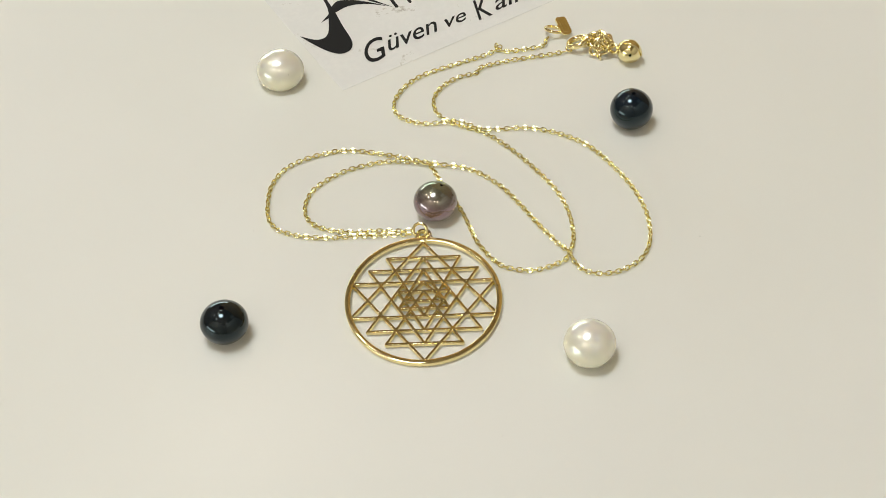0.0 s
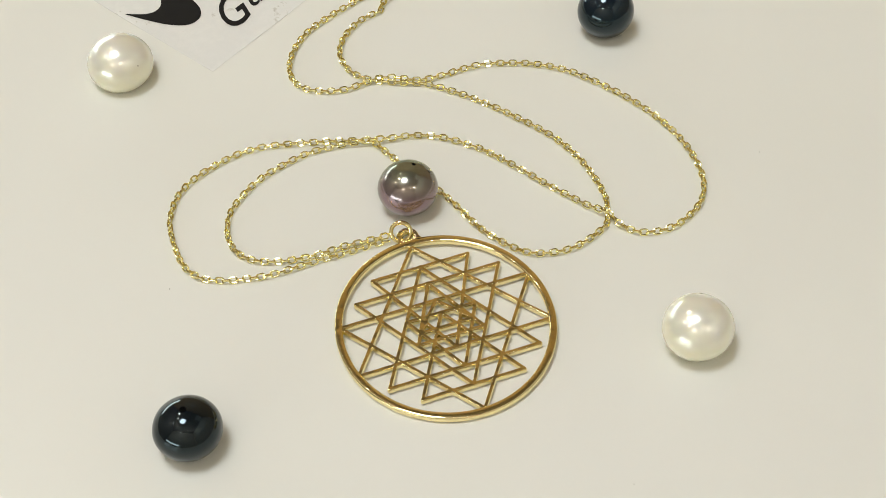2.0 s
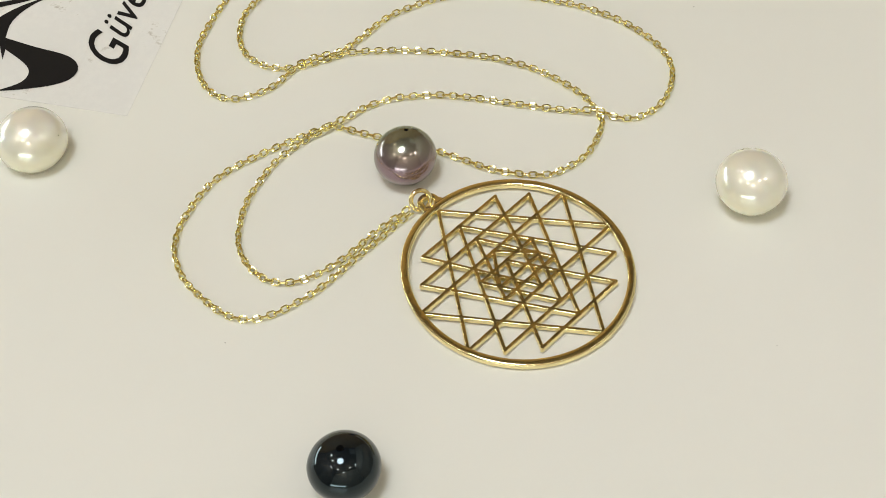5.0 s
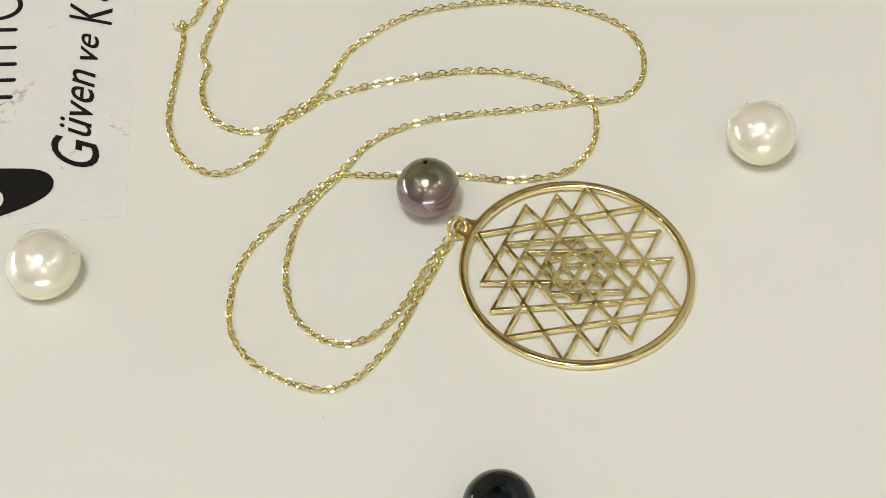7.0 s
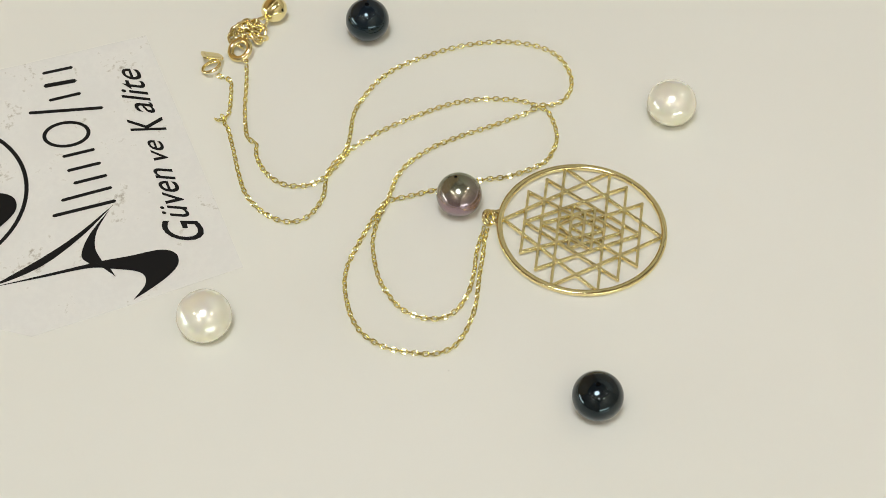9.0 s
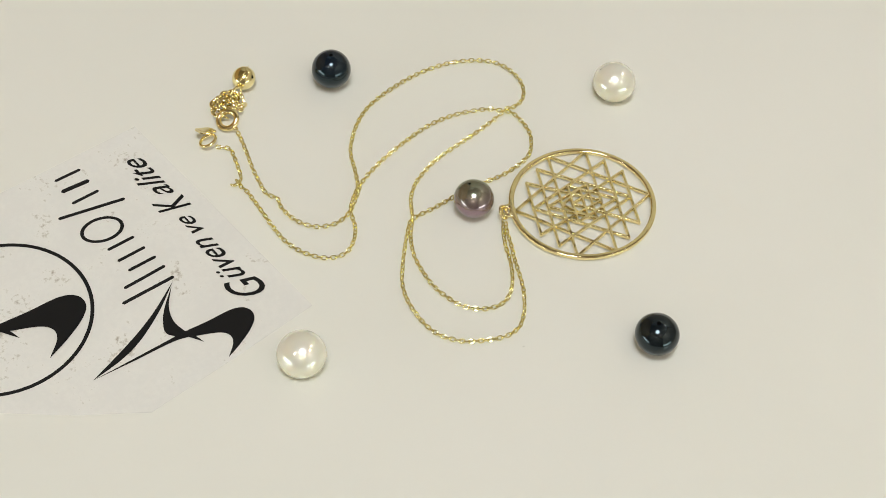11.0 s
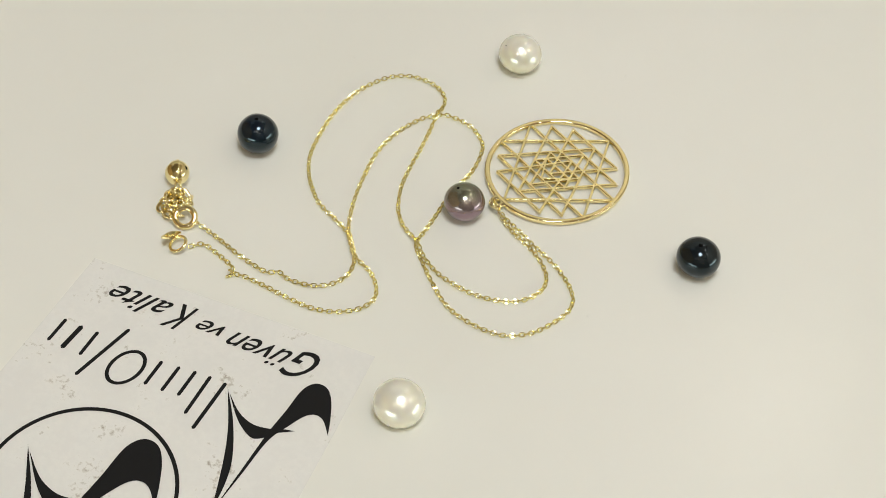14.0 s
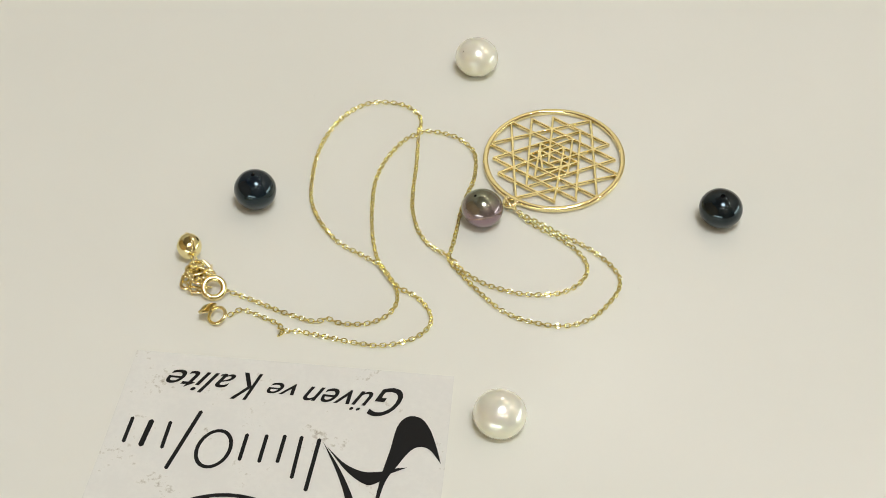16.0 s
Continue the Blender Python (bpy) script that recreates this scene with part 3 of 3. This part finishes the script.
tube(bm, [Vector((0.5 * math.cos(a) - 2.75, 0.1, 0.5 * math.sin(a))) * MM for a in (2 * math.pi * k / 16 for k in range(16))], 0.17 * MM, 6, True, Vector((0, 1, 0)))
part("hanging_loop", bm, GOLD, bell)

# ---------------------------------------------------------------- printed card
CARD_TURN = 27.65
card = tagged(new("printed_card"), "frosted translucent plastic card with black print and smudges", "card")
card.matrix_basis = pose(-14.54 * MM, 58.95 * MM, 0.02 * MM, 0, 0, CARD_TURN) @ Matrix.Diagonal((0.972, 1.009, 1.0, 1.0))
CARD_OUTLINE = [(0.1, -0.6), (30, -0.3), (60.8, 0.1), (62.3, 24), (63.9, 44), (64.6, 54), (51, 76), (36, 78), (22.4, 63.9), (8.7, 48.9), (-0.4, 37.0), (-0.3, 18)]
CARD_Z = 0.05


bm = bmesh.new()
slab(bm, [(x * MM, y * MM) for x, y in CARD_OUTLINE], 0.0, CARD_Z * MM)
part("sheet", bm, FILM, card, "", False)


LAYERS = itertools.count()


def print_shape(name, runs, label="", turn=None):
    """A black printed shape: smooth runs that meet in sharp corners."""
    outline = []
    for run in runs:
        outline += catmull([(x, y, 0) for x, y in run], 0.35)
    clean = []
    for p in outline:
        if not clean or (p - clean[-1]).length > 0.12:
            clean.append(p)
    if (clean[0] - clean[-1]).length < 0.12:
        clean.pop()
    if turn:
        scale, dx, dy = turn
        clean = [Vector((p.x * scale + dx, p.y * scale + dy, 0)) for p in clean]
    bm = bmesh.new()
    rise = CARD_Z + 0.015 * next(LAYERS)
    slab(bm, [(p.x * MM, p.y * MM) for p in clean], (rise + 0.02) * MM, (rise + 0.05) * MM)
    return part(name, bm, INK, card, label, False)


LIMB = [[(22.3, 16.8), (18.2, 24.4), (15.4, 31.6), (12.5, 41.5)], [(12.5, 41.5), (13.0, 35.1), (14.4, 29.8), (17.9, 23.0), (22.3, 16.8)]]
WEDGE = [[(21.5, 17.7), (17.7, 20.9), (14.1, 22.2), (10.6, 21.8)], [(10.6, 21.8), (11.0, 24.0)], [(11.0, 24.0), (12.8, 24.9), (15.0, 24.1), (17.8, 21.9), (21.5, 17.7)]]
LOBE = [
    [(12.5, 41.5), (11.8, 33.7), (11.1, 25.2), (10.8, 22.0), (10.0, 17.1), (9.3, 11.8), (7.6, 9.5), (5.2, 9.6), (3.3, 11.8), (1.7, 15.4), (0.5, 19.0)],
    [(0.5, 19.0), (2.7, 16.4), (4.6, 15.8), (6.3, 16.9), (8.2, 20.2), (10.1, 24.4), (11.2, 32.5), (12.5, 41.5)],
]
SPIKE = [[(11.3, 22.0), (8.8, 21.0), (6.5, 20.5)], [(6.5, 20.5), (8.6, 21.7), (11.1, 23.1)]]
for turn in (None, (1.26, 21.3, 21.0)):
    for shape in (LIMB, WEDGE, LOBE, SPIKE):
        print_shape("emblem_stroke", shape, "black printed swoosh", turn)


def print_ring(cx, cy, rx, ry, line, lean=0.0):
    bm = bmesh.new()
    n = 96
    rings = []
    for z in (CARD_Z + 0.02, CARD_Z + 0.05):
        for off in (-line / 2, line / 2):
            rings.append([bm.verts.new(((cx + (rx + off) * math.cos(a) + lean * (ry + off) * math.sin(a)) * MM, (cy + (ry + off) * math.sin(a)) * MM, z * MM)) for a in (2 * math.pi * k / n for k in range(n))])
    for k in range(n):
        j = (k + 1) % n
        bm.faces.new((rings[2][k], rings[2][j], rings[3][j], rings[3][k]))
        bm.faces.new((rings[1][k], rings[1][j], rings[3][j], rings[3][k]))
        bm.faces.new((rings[0][k], rings[0][j], rings[2][j], rings[2][k]))
        bm.faces.new((rings[0][k], rings[0][j], rings[1][j], rings[1][k]))
    part("printed_ring", bm, INK, card, "", False)


print_ring(36.2, 47.45, 17.75, 17.75, 0.75)
print_ring(41.9, 20.4, 2.95, 3.95, 0.7, 0.14)


def print_bar(x0, y0, x1, y1, w):
    way = Vector((x1 - x0, y1 - y0, 0)).normalized()
    side = Vector((-way.y, way.x, 0)) * w / 2
    a, b = Vector((x0, y0, 0)), Vector((x1, y1, 0))
    bm = bmesh.new()
    ends = [a - side, a - way * w * 0.4, a + side, b + side, b + way * w * 0.4, b - side]
    slab(bm, [(p.x * MM, p.y * MM) for p in ends], (CARD_Z + 0.02) * MM, (CARD_Z + 0.05) * MM)
    part("printed_bar", bm, INK, card, "", False)


# the firm's name, as plain strokes of its size
for x0, y0, x1, y1, w in (
    (23.1, 16.3, 23.9, 27.2, 0.75), (26.4, 16.1, 26.8, 24.9, 0.7), (29.5, 16.2, 29.9, 21.9, 0.7), (32.8, 16.5, 33.2, 22.2, 0.7),
    (36.4, 16.7, 36.8, 22.2, 0.7), (45.8, 12.7, 49.6, 25.4, 0.75), (50.9, 15.6, 51.3, 21.2, 0.7), (54.4, 15.7, 55.2, 21.1, 1.0), (58.0, 15.4, 58.5, 20.7, 0.7),
):
    print_bar(x0, y0, x1, y1, w)



def lettering(text, x0, x1, y0, y1, shear, weight):
    """Printed letters filling the box x0 to x1, y0 to y1 of the card."""
    curve = bpy.data.curves.new("slogan", "FONT")
    curve.body, curve.size, curve.shear, curve.offset, curve.resolution_u = text, 1.0, shear, weight, 4
    holder = new("slogan", curve)
    bpy.context.view_layer.update()
    flat = bpy.data.meshes.new_from_object(holder.evaluated_get(bpy.context.evaluated_depsgraph_get()))
    bpy.data.objects.remove(holder)
    bm = bmesh.new()
    bm.from_mesh(flat)
    xs, ys = [v.co.x for v in bm.verts], [v.co.y for v in bm.verts]
    for v in bm.verts:
        fx, fy = (v.co.x - min(xs)) / (max(xs) - min(xs)), (v.co.y - min(ys)) / (max(ys) - min(ys))
        v.co = Vector(((x0 + (x1 - x0) * fx) * MM, (y0 + (y1 - y0) * fy) * MM, (CARD_Z + 0.05) * MM))
    part("slogan", bm, INK, card, "black italic lettering", False)


for text, x0, x1, y0, y1 in (("G", 9.1, 15.4, 3.4, 10.1), ("üven", 14.7, 27.6, 4.7, 9.2), ("ve", 29.2, 34.6, 4.6, 7.2), ("K", 35.9, 41.2, 3.0, 9.2), ("alite", 40.9, 53.8, 3.7, 8.5)):
    lettering(text, x0, x1, y0, y1, 0.55, 0.005)

# ---------------------------------------------------------------- dust on the counter
bm = bmesh.new()
grit = random.Random(11)
for x, y in ((-75.5, -19.5), (66.4, -38.6), (-74.3, -16.5), (-31.5, 20.5), (12.0, -31.0), (52.0, 12.0)):
    r = grit.uniform(0.05, 0.11)
    made = bmesh.ops.create_icosphere(bm, subdivisions=1, radius=r * MM)["verts"]
    for v in made:
        v.co = Vector((x * MM + v.co.x * grit.uniform(0.6, 1.6), y * MM + v.co.y * grit.uniform(0.6, 1.6), r * 0.5 * MM + v.co.z * 0.6))
tagged(part("dust", bm, DUST, None, "", False), "tiny specks of grey dust on the counter", "dust", "", "stuff")
